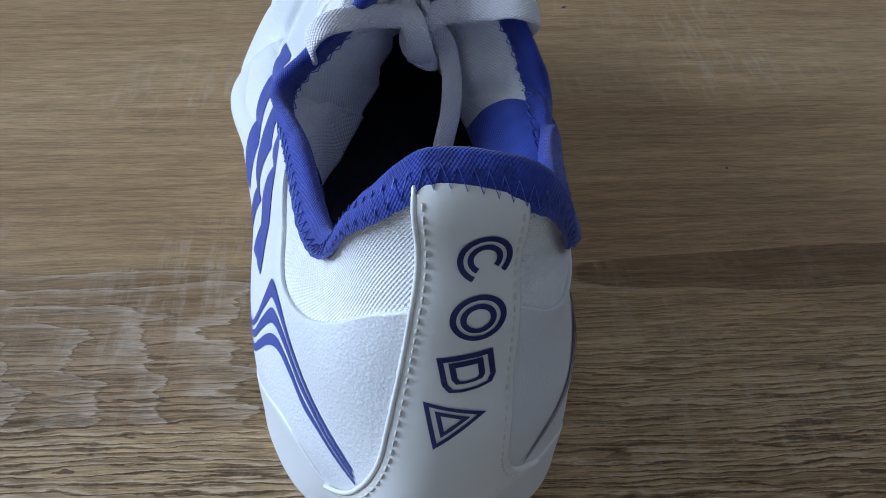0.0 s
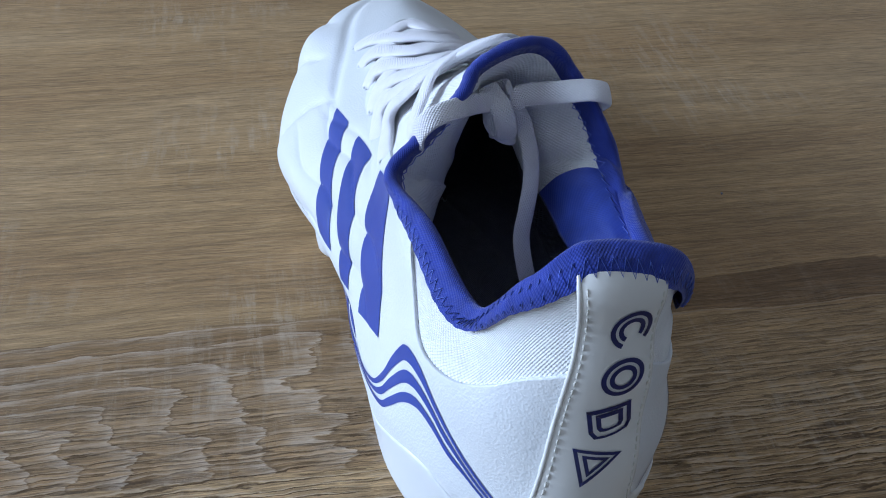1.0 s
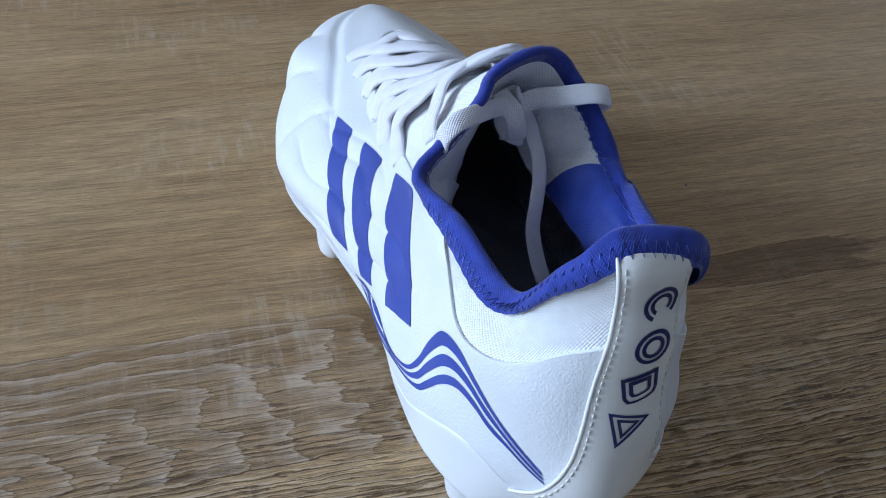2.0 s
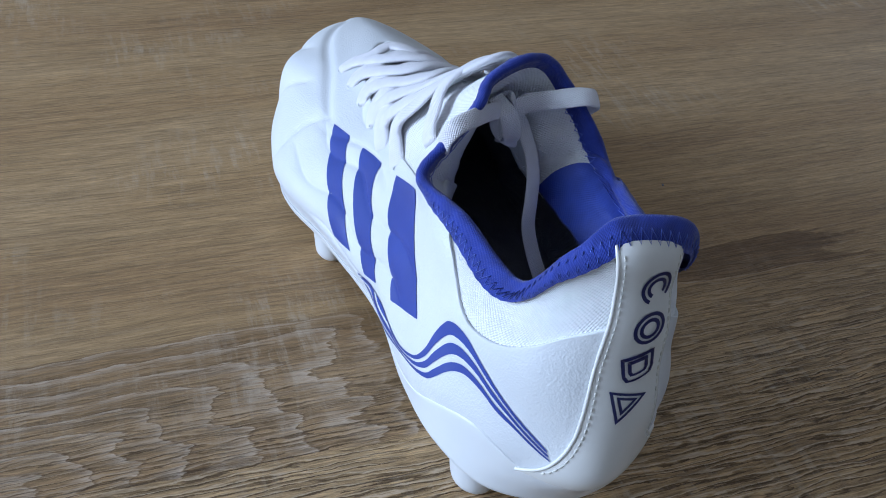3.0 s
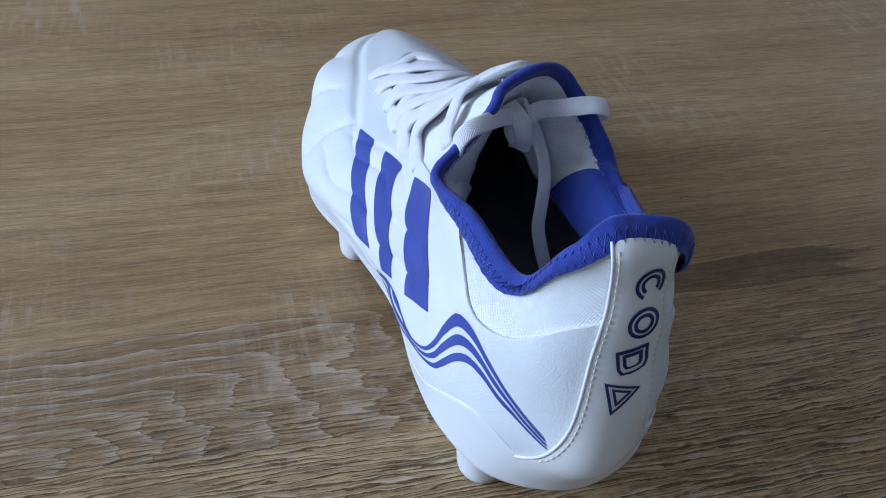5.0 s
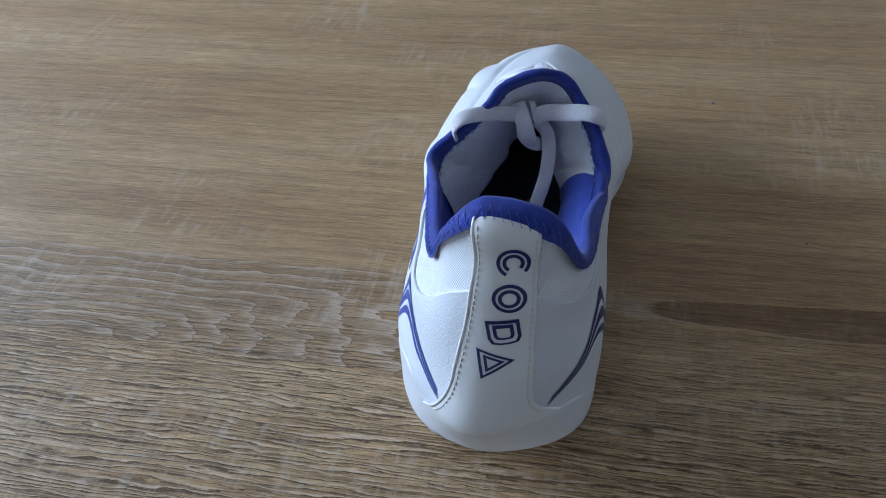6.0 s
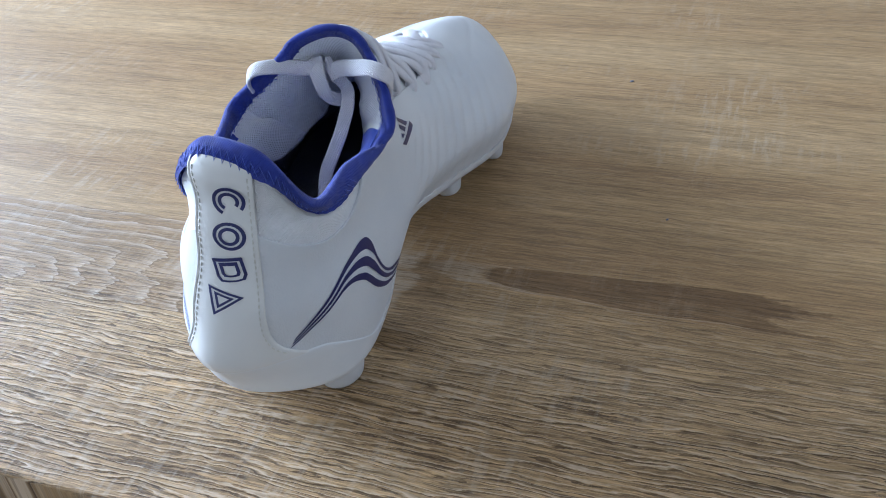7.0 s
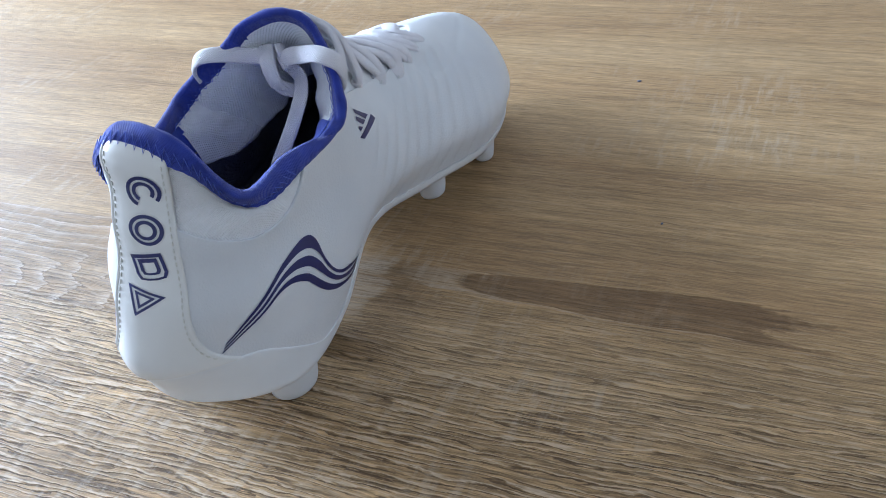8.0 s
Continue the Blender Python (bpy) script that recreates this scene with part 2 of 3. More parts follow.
def part(name, bm, material, parent=None, label="", smooth=False):
    data = bpy.data.meshes.new(name)
    bm.to_mesh(data)
    bm.free()
    data.materials.append(material)
    if smooth:
        data.polygons.foreach_set("use_smooth", [True] * len(data.polygons))
    ob = new(name, data)
    if parent:
        ob.parent = parent
    return tagged(ob, label)


def box(bm, low, high, bevel=0.0):
    made = bmesh.ops.create_cube(bm, size=1)["verts"]
    size, mid = Vector(high) - Vector(low), (Vector(high) + Vector(low)) / 2
    for v in made:
        v.co = Vector((v.co.x * size.x, v.co.y * size.y, v.co.z * size.z)) + mid
    if bevel:
        edges = list({e for v in made for e in v.link_edges})
        bmesh.ops.bevel(bm, geom=edges, offset=bevel, segments=3, affect="EDGES", profile=0.5)
    return bm


# ---- the room: floor, walls with a window, ceiling ----
X0, X1, Y0, Y1, Z0, Z1 = -2.40, 2.2, -1.6, 2.4, -0.75, 1.75
T = 0.12


def structure(name, boxes, material, label, category):
    bm = bmesh.new()
    for low, high in boxes:
        box(bm, low, high)
    return tagged(part(name, bm, material), label, category, kind="structure")


structure("floor", [((X0 - T, Y0 - T, Z0 - 0.1), (X1 + T, Y1 + T, Z0))], FLOOR_WOOD, "dark brown wooden floor of the room", "floor")
structure("ceiling", [((X0 - T, Y0 - T, Z1), (X1 + T, Y1 + T, Z1 + 0.1))], PLASTER, "plain pale plaster ceiling", "ceiling")
structure("wall_north", [((X0 - T, Y1, Z0), (X1 + T, Y1 + T, Z1))], PLASTER, "plain pale plaster wall", "wall")
structure("wall_south", [((X0 - T, Y0 - T, Z0), (X1 + T, Y0, Z1))], PLASTER, "plain pale plaster wall", "wall")


def window_wall(side, xa, xb, number, ya, yb, za, zb):
    """A wall along y with an opening, and the frame in it."""
    structure("wall_" + side, [((xa, Y0, Z0), (xb, ya, Z1)), ((xa, yb, Z0), (xb, Y1, Z1)), ((xa, ya, Z0), (xb, yb, za)), ((xa, ya, zb), (xb, yb, Z1))],
              PLASTER, "plain pale plaster wall with a window opening", "wall")
    a, b = xa + 0.04, xb - 0.04
    structure("window_%d" % number, [((a, ya, za), (b, ya + 0.06, zb)), ((a, yb - 0.06, za), (b, yb, zb)),
                                     ((a, ya + 0.06, za), (b, yb - 0.06, za + 0.06)), ((a, ya + 0.06, zb - 0.06), (b, yb - 0.06, zb))],
              CASING, "white window frame that lets daylight in", "window")


window_wall("west", X0 - T, X0, 1, -0.45, 1.35, 0.24, 1.36)
window_wall("east", X1, X1 + T, 2, 1.00, 2.10, 0.50, 1.40)


# ---- the table ----
TX0, TX1, TY0, TY1 = -0.75, 0.85, -0.0349, 0.80
table = tagged(new("table"), "limed oak table with streaky brown and pale grain", "table")
table.location = (0, 0, Z0)
bm = bmesh.new()
box(bm, (TX0, TY0, -0.032), (TX1, TY1, 0.0), 0.002)
bm.transform(Matrix.Translation((0, 0, -Z0)))
top = part("tabletop", bm, OAK, table, smooth=True)
for name, low, high in (("apron", (TX0 + 0.06, TY0 + 0.05, -0.11), (TX1 - 0.06, TY0 + 0.07, -0.032)),
                        ("apron", (TX0 + 0.06, TY1 - 0.07, -0.11), (TX1 - 0.06, TY1 - 0.05, -0.032))):
    part(name, box(bmesh.new(), (low[0], low[1], low[2] - Z0), (high[0], high[1], high[2] - Z0), 0.002), OAK, table)
for lx in (TX0 + 0.03, TX1 - 0.09):
    for ly in (TY0 + 0.04, TY1 - 0.10):
        part("leg", box(bmesh.new(), (lx, ly, 0), (lx + 0.06, ly + 0.06, -0.032 - Z0), 0.003), OAK, table)


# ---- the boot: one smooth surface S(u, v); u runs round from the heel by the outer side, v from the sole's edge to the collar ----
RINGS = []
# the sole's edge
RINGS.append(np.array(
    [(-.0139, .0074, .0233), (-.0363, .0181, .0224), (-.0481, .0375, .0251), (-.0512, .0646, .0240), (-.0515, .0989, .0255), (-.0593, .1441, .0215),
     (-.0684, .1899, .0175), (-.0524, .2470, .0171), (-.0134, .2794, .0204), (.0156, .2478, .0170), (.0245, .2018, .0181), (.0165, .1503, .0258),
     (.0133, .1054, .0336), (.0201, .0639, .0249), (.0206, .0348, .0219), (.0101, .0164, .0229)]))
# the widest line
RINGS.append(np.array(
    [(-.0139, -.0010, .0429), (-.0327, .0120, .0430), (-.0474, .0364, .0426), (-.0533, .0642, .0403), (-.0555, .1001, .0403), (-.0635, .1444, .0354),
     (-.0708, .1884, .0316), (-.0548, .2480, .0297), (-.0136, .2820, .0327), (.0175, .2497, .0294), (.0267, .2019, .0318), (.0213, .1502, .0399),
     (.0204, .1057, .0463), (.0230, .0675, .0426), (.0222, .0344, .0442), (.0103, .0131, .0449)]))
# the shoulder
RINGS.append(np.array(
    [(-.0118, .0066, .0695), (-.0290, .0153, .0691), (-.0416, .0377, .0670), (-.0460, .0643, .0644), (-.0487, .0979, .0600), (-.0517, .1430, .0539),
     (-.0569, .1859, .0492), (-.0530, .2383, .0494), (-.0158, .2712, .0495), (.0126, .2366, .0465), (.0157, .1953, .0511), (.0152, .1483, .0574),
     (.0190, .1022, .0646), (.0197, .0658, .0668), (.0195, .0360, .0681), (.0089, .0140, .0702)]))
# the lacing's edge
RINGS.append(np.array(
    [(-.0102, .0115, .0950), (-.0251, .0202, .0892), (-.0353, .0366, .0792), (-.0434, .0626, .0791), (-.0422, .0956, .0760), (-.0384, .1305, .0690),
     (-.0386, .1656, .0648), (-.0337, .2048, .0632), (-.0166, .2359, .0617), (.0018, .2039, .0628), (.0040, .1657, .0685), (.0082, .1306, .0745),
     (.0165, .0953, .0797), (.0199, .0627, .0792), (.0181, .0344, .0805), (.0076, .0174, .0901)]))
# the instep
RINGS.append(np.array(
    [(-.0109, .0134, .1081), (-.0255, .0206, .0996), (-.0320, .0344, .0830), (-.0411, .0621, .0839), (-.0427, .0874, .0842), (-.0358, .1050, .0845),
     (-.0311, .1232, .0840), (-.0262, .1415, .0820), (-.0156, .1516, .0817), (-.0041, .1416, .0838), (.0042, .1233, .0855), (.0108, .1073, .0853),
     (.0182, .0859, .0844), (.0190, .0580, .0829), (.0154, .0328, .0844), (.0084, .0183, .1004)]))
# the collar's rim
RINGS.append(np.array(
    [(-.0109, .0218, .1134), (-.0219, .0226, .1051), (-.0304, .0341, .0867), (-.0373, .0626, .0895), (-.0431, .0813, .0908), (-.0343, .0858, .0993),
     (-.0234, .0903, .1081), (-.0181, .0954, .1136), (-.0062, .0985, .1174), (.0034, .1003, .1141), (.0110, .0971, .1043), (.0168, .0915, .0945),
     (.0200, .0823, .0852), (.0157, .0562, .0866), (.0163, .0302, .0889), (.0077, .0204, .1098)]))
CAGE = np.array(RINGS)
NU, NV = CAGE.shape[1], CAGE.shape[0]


def weights(f):
    return np.stack([-.5 * f + f ** 2 - .5 * f ** 3, 1 - 2.5 * f ** 2 + 1.5 * f ** 3, .5 * f + 2 * f ** 2 - 1.5 * f ** 3, -.5 * f ** 2 + .5 * f ** 3], -1)


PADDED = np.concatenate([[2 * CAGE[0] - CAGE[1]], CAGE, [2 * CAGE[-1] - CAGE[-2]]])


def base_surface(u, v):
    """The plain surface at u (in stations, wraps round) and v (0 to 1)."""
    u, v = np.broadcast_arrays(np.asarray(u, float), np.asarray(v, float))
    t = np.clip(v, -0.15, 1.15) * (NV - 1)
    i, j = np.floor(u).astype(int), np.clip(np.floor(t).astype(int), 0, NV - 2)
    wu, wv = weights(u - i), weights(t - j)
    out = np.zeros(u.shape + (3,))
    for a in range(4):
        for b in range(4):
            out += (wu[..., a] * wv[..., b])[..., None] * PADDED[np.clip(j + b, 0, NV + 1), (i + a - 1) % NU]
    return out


def normals(u, v, fn=base_surface, e=0.02):
    u, v = np.broadcast_arrays(np.asarray(u, float), np.asarray(v, float))
    n = np.cross(fn(u, v + e * .3) - fn(u, v - e * .3), fn(u + e, v) - fn(u - e, v))
    return n / np.maximum(np.linalg.norm(n, axis=-1, keepdims=True), 1e-12)


SIGN = 1.0 if normals(4.0, 0.2)[0] < 0 else -1.0


def surface(u, v, out=0.0):
    """The surface moved outwards by out metres."""
    return base_surface(u, v) + SIGN * np.asarray(out)[..., None] * normals(u, v)


def ease(a, b, x):
    t = np.clip((np.asarray(x, float) - a) / (b - a), 0, 1)
    return t * t * (3 - 2 * t)


DENSE = np.linspace(0, 16, 3200, endpoint=False)
BELL = np.exp(-(np.arange(-80, 81) * .005 / .11) ** 2 / 2)


def curve(u, *stops):
    """A smooth line through stops (station, value), round the boot."""
    xs, ys = zip(*stops)
    line = np.interp(DENSE, xs, ys, period=NU)
    line = np.convolve(np.concatenate([line[-80:], line, line[:80]]), BELL / BELL.sum(), "valid")
    return np.interp(np.mod(np.asarray(u, float), NU), DENSE, line, period=NU)


boot = tagged(new("football_boot"), "white laced football boot with blue collar and stripes", "boot")


def relief(u, v):
    """The padded ridges and pressed lines of the upper, in metres outwards."""
    p = base_surface(u, v)
    x, y, z = p[..., 0], p[..., 1], p[..., 2]
    outer, inner = ease(-.020, -.034, x), ease(-.012, .004, x)
    # flowing folds on the inner side, from the toes back to the arch
    bend = y - 1.1 * (z - .045) - 9.0 * (z - .05) ** 2
    fold = np.abs(np.sin(math.pi * bend / .0125)) ** 0.6
    out = .0008 * (fold - .7) * inner * ease(.085, .115, y) * ease(.225, .175, y) * ease(.074, .060, z)
    # padded waves across the stripes on the outer side
    lift = z + .10 * (y - .12) + .0022 * np.sin(y * 130)
    pad = np.abs(np.sin(math.pi * lift / .0115)) ** 0.55
    out = out + .0016 * (pad - .7) * outer * ease(.062, .085, y) * ease(.190, .165, y) * ease(.072, .060, z) * ease(.028, .038, z)
    # pads round the toe, parted by pressed lines
    um = np.mod(u, NU)
    pads = np.abs(np.sin(math.pi * (um - 5.4 + 0.5 * (v - .3)) / 0.62)) ** 0.35
    out = out + .0024 * (.12 + .88 * ease(-.012, -.032, x)) * (pads - 1) * ease(.165, .185, y) * ease(.12, .2, v) * ease(.50, .42, v)
    out = out - .0012 * (.2 + .8 * ease(-.012, -.032, x)) * np.exp(-((v - .50 - .03 * np.sin(um * 3)) / .016) ** 2) * ease(.165, .185, y)
    # a pressed line under the lacing, and the soft swelling round the heel
    out = out - .0005 * np.exp(-((v - .47 - .05 * np.sin(y * 60)) / .014) ** 2) * outer * ease(.10, .12, y) * ease(.19, .16, y)
    return out + .0005 * np.sin(z * 240 + x * 60) * ease(.06, .04, y) * ease(.03, .045, z)


def skin(u, v, lift=0.0):
    u, v = np.broadcast_arrays(np.asarray(u, float), np.asarray(v, float))
    return surface(u, v, relief(u, v) + lift)


def find(points, axes, low, high):
    """The u and v at which the boot shows the given pair of coordinates, between two stations."""
    points = np.asarray(points, float)
    gu, gv = np.meshgrid(np.linspace(low, high, 90), np.linspace(0.0, 0.98, 90), indexing="ij")
    grid = base_surface(gu, gv)[..., axes].reshape(-1, 2)
    flat = points.reshape(-1, 2)
    best = np.array([((grid - p) ** 2).sum(axis=1).argmin() for p in flat])
    u, v = gu.reshape(-1)[best], gv.reshape(-1)[best]
    for _ in range(12):
        now = base_surface(u, v)[..., axes]
        du = (base_surface(u + .01, v)[..., axes] - base_surface(u - .01, v)[..., axes]) / .02
        dv = (base_surface(u, v + .004)[..., axes] - base_surface(u, v - .004)[..., axes]) / .008
        miss = flat - now
        det = du[:, 0] * dv[:, 1] - du[:, 1] * dv[:, 0]
        det = np.where(np.abs(det) < 1e-9, 1e-9, det)
        u = np.clip(u + np.clip((miss[:, 0] * dv[:, 1] - miss[:, 1] * dv[:, 0]) / det, -.2, .2), low, high)
        v = np.clip(v + np.clip((du[:, 0] * miss[:, 1] - du[:, 1] * miss[:, 0]) / det, -.05, .05), 0, 1)
    return u.reshape(points.shape[:-1]), v.reshape(points.shape[:-1])


def spline(points, n):
    """A smooth line of n points through the given ones."""
    p = np.asarray(points, float)
    p = np.concatenate([[2 * p[0] - p[1]], p, [2 * p[-1] - p[-2]]])
    t = np.linspace(0, len(p) - 3 - 1e-9, n)
    i = t.astype(int)
    w = weights(t - i)
    return sum(w[:, a, None] * p[i + a] for a in range(4))


FRONT = SIGN < 0
US = np.linspace(0, NU, 480, endpoint=False)


def upper_edge(u):
    return curve(u, (0, .55), (.8, .515), (1.6, .425), (2.0, .42), (2.35, .465), (2.7, .58), (2.95, .80), (3.2, .965), (3.9, .97), (4.35, .68), (4.9, .61),
                 (6, .63), (7, .64), (8, .66), (9, .69), (10.4, .63), (10.9, .70), (11.4, .96), (12.6, .965), (12.95, .80), (13.25, .58),
                 (13.6, .485), (14.2, .46), (14.8, .495), (15.3, .54))


edge = upper_edge(US)
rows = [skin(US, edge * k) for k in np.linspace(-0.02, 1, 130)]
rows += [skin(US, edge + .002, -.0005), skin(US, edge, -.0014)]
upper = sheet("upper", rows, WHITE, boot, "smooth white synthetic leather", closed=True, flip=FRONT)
rows = [skin(US, edge + (1 - edge) * k - 0.03 * (1 - k), -.0010) for k in np.linspace(0, 1, 50)]
sheet("knit_collar", rows, KNIT, boot, "white ribbed knit collar and tongue", closed=True, flip=FRONT)


# prints on the upper
def print_on(name, grid, axes, low, high, material, parent, lift=.00022):
    u, v = find(grid, axes, low, high)
    return sheet(name, skin(u, v, lift), material, parent, flip=(low > 8) == FRONT)


def wave(top, bottom, low, high, material):
    """Three bands between two flowing lines, given as y and z."""
    a, b = spline(top, 90), spline(bottom, 90)
    for p, q in ((0, .27), (.43, .66), (.82, 1.0)):
        ks = np.linspace(p, q, 5)[:, None, None]
        print_on("wave_band", a[None] * (1 - ks) + b[None] * ks, [1, 2], low, high, material, upper)


wave([(.1082, .0330), (.0952, .0404), (.0843, .0409), (.0734, .0408), (.0625, .0408), (.0540, .0446), (.0506, .0504), (.0498, .0569), (.0480, .0620), (.0456, .0651), (.0411, .0665), (.0356, .0657), (.0282, .0616), (.0217, .0573), (.0143, .0527), (.0073, .0480)],
     [(.1016, .0341), (.0923, .0356), (.0837, .0338), (.0722, .0360), (.0630, .0383), (.0529, .0403), (.0453, .0434), (.0420, .0470), (.0390, .0515), (.0357, .0543), (.0318, .0553), (.0263, .0541), (.0209, .0516), (.0153, .0497), (.0102, .0470), (.0058, .0448)], 0.3, 6.0, PRINT)
wave([(.0125, .0453), (.0185, .0514), (.0261, .0566), (.0345, .0611), (.0423, .0629), (.0477, .0630), (.0515, .0614), (.0536, .0578), (.0543, .0516), (.0569, .0455), (.0614, .0411), (.0677, .0388), (.0787, .0362), (.0815, .0379)],
     [(.0111, .0416), (.0166, .0465), (.0230, .0503), (.0298, .0536), (.0356, .0537), (.0412, .0507), (.0442, .0473), (.0488, .0419), (.0539, .0380), (.0602, .0348), (.0685, .0324), (.0753, .0325), (.0786, .0361), (.0814, .0375)], 10.5, 15.8, NAVY_PRINT)


def stripe(tl, tr, bl, br):
    ks, js = np.linspace(0, 1, 50)[:, None, None], np.linspace(0, 1, 12)[None, :, None]
    a, b = (np.array(tl) * (1 - ks) + np.array(bl) * ks), (np.array(tr) * (1 - ks) + np.array(br) * ks)
    print_on("stripe", a * (1 - js) + b * js, [1, 2], 2.0, 7.0, PRINT, upper)


stripe((.1697, .0559), (.1560, .0586), (.1246, .0377), (.1112, .0407))
stripe((.1441, .0609), (.1268, .0654), (.0979, .0411), (.0884, .0447))
stripe((.1109, .0709), (.0894, .0805), (.0762, .0476), (.0598, .0537))
# a small mark on the inner side: three slanting bars of growing length over a plain bar
js, ks = np.linspace(0, 1, 14)[None, :, None], np.linspace(0, 1, 8)[:, None, None]
for tl, tr, bl, br in ([(.1019, .0812), (.1115, .0741), (.1019, .0796), (.1081, .0741)],
                       [(.1013, .0786), (.1071, .0741), (.1006, .0773), (.1039, .0740)],
                       [(.1000, .0754), (.1032, .0735), (.0997, .0747), (.0997, .0734)],
                       [(.1142, .0730), (.1154, .0706), (.0978, .0721), (.1004, .0702)]):
    tl, tr, bl, br = (np.array(c) for c in (tl, tr, bl, br))
    print_on("mark_bar", (tl * (1 - js) + tr * js) * (1 - ks) + (bl * (1 - js) + br * js) * ks, [1, 2], 10.0, 13.4, NAVY_PRINT, upper)


# ---- ribbons, tubes and stitches ----
def sweep(name, path, up, wide, thick, material, parent, label="", n=60, square=3.0):
    """A band of cloth along a path; up: the way its flat side faces at each end and between."""
    p = spline(path, n)
    f = spline(up, n)
    t = np.gradient(p, axis=0)
    t /= np.linalg.norm(t, axis=1, keepdims=True)
    side = np.cross(t, f)
    side /= np.linalg.norm(side, axis=1, keepdims=True)
    face = np.cross(side, t)
    rows = []
    for a in np.linspace(0, 2 * math.pi, 16, endpoint=False):
        c, d = math.cos(a), math.sin(a)
        c, d = math.copysign(abs(c) ** (2 / square), c), math.copysign(abs(d) ** (2 / 2.2), d)
        rows.append(p + side * wide / 2 * c + face * thick / 2 * d)
    grid = np.swapaxes(np.array(rows), 0, 1)
    grid = np.concatenate([np.repeat(p[:1, None], 16, 1), grid, np.repeat(p[-1:, None], 16, 1)])
    return sheet(name, grid, material, parent, label, closed=True)


def tube(name, path, radius, material, parent, label="", n=60, sides=6):
    p = spline(path, n) if n else np.asarray(path, float)
    t = np.gradient(p, axis=0)
    t /= np.linalg.norm(t, axis=1, keepdims=True) + 1e-12
    ref = np.array([.31, .27, .91])
    s1 = np.cross(t, ref)
    s1 /= np.linalg.norm(s1, axis=1, keepdims=True)
    s2 = np.cross(t, s1)
    grid = [[p[i] + radius * (s1[i] * math.cos(a) + s2[i] * math.sin(a)) for a in np.linspace(0, 2 * math.pi, sides, endpoint=False)] for i in range(len(p))]
    return sheet(name, grid, material, parent, label, closed=True)


STITCH = None


def stitches(points, parent, length, radius, material):
    """Single stitches laid end to end along a line, each a small capsule."""
    global STITCH
    if STITCH is None:
        bm = bmesh.new()
        bmesh.ops.create_uvsphere(bm, u_segments=6, v_segments=5, radius=1)
        STITCH = bpy.data.meshes.new("stitch")
        bm.to_mesh(STITCH)
        bm.free()
        STITCH.materials.append(material)
    p = np.asarray(points, float)
    s = np.concatenate([[0], np.cumsum(np.linalg.norm(np.diff(p, axis=0), axis=1))])
    for d in np.arange(length, s[-1], length * 1.35):
        a, b = (np.array([np.interp(x, s, p[:, k]) for k in range(3)]) for x in (d - length * .5, d + length * .5))
        ob = new("stitch", STITCH)
        ob.parent = parent
        ob.matrix_local = Matrix.Translation((a + b) / 2) @ Vector(b - a).to_track_quat("X", "Z").to_matrix().to_4x4() @ Matrix.Diagonal((length * .52, radius, radius, 1))


# ---- the heel: a glossy strip that widens into the counter ----
LEFT = [(.95, .20), (.84, .22), (.70, .23), (.57, .25), (.46, .32), (.36, .37), (.30, .42), (.25, .52), (.20, .66), (.165, .80), (.14, .94)]
RIGHT = [(.95, -.76), (.84, -.77), (.70, -.77), (.57, -.76), (.46, -.74), (.36, -.72), (.30, -.69), (.25, -.70), (.20, -.76), (.165, -.88), (.14, -1.1)]
cv = np.linspace(.885, .14, 110)
left = np.interp(cv[::-1], [a for a, _ in LEFT][::-1], [b for _, b in LEFT][::-1])[::-1]
right = np.interp(cv[::-1], [a for a, _ in RIGHT][::-1], [b for _, b in RIGHT][::-1])[::-1]
for _ in range(6):
    left[1:-1], right[1:-1] = (left[:-2] + left[1:-1] * 2 + left[2:]) / 4, (right[:-2] + right[1:-1] * 2 + right[2:]) / 4
js = np.concatenate([[0, .004], np.linspace(.02, .98, 50), [.996, 1]])
lifts = np.concatenate([[-.0004, .0005], np.full(50, .0008), [.0005, -.0004]])
uu = right[:, None] * (1 - js) + left[:, None] * js
counter = sheet("heel_strip", skin(uu, np.repeat(cv[:, None], len(js), 1), np.repeat(lifts[None], len(cv), 0)), GLOSS, boot,
                "glossy white strip down the heel", flip=FRONT)
tube("piping", skin(left + .015, cv, .0007), .00055, GLOSS, counter, n=0)
keep = slice(6, -4)
stitches(skin(left[keep] - .075, cv[keep], .00095), counter, .0017, .00028, THREAD)
stitches(skin(right[keep] + .075, cv[keep], .00095), counter, .0017, .00028, THREAD)


def heel_mark(grids, centre, wide, high):
    """A double-lined plain shape on the heel strip, from grids in a unit square; b runs down the strip."""
    mark = None
    lean = -.17
    for grid in grids:
        g = np.asarray(grid, float)
        a, b = g[..., 0] * wide / 2, g[..., 1] * high / 2
        pts = np.stack([centre[0] + a + lean * -b * -1, centre[1] + b + a * .10], axis=-1)
        u, v = find(pts, [0, 2], -1.6, 1.4)
        piece = sheet("heel_mark" if mark is None else "inner_line", skin(u, v, .00105), NAVY_PRINT, mark or counter)
        mark = mark or piece


def arc(radius, width, start, end, n=40):
    t = np.radians(np.linspace(start, end, n))
    return [[(r * math.cos(a), r * math.sin(a)) for r in np.linspace(radius - width, radius, 4)] for a in t]


def outline(corners, width, n=14):
    """A closed line of the given width inside a shape with these corners."""
    c = np.array(corners, float)
    mid = c.mean(axis=0)
    pts = np.concatenate([c[i] + (c[(i + 1) % len(c)] - c[i]) * np.linspace(0, 1, n)[:, None] for i in range(len(c))])
    return [[mid + (p - mid) * k for k in np.linspace(1 - width, 1, 4)] for p in pts]


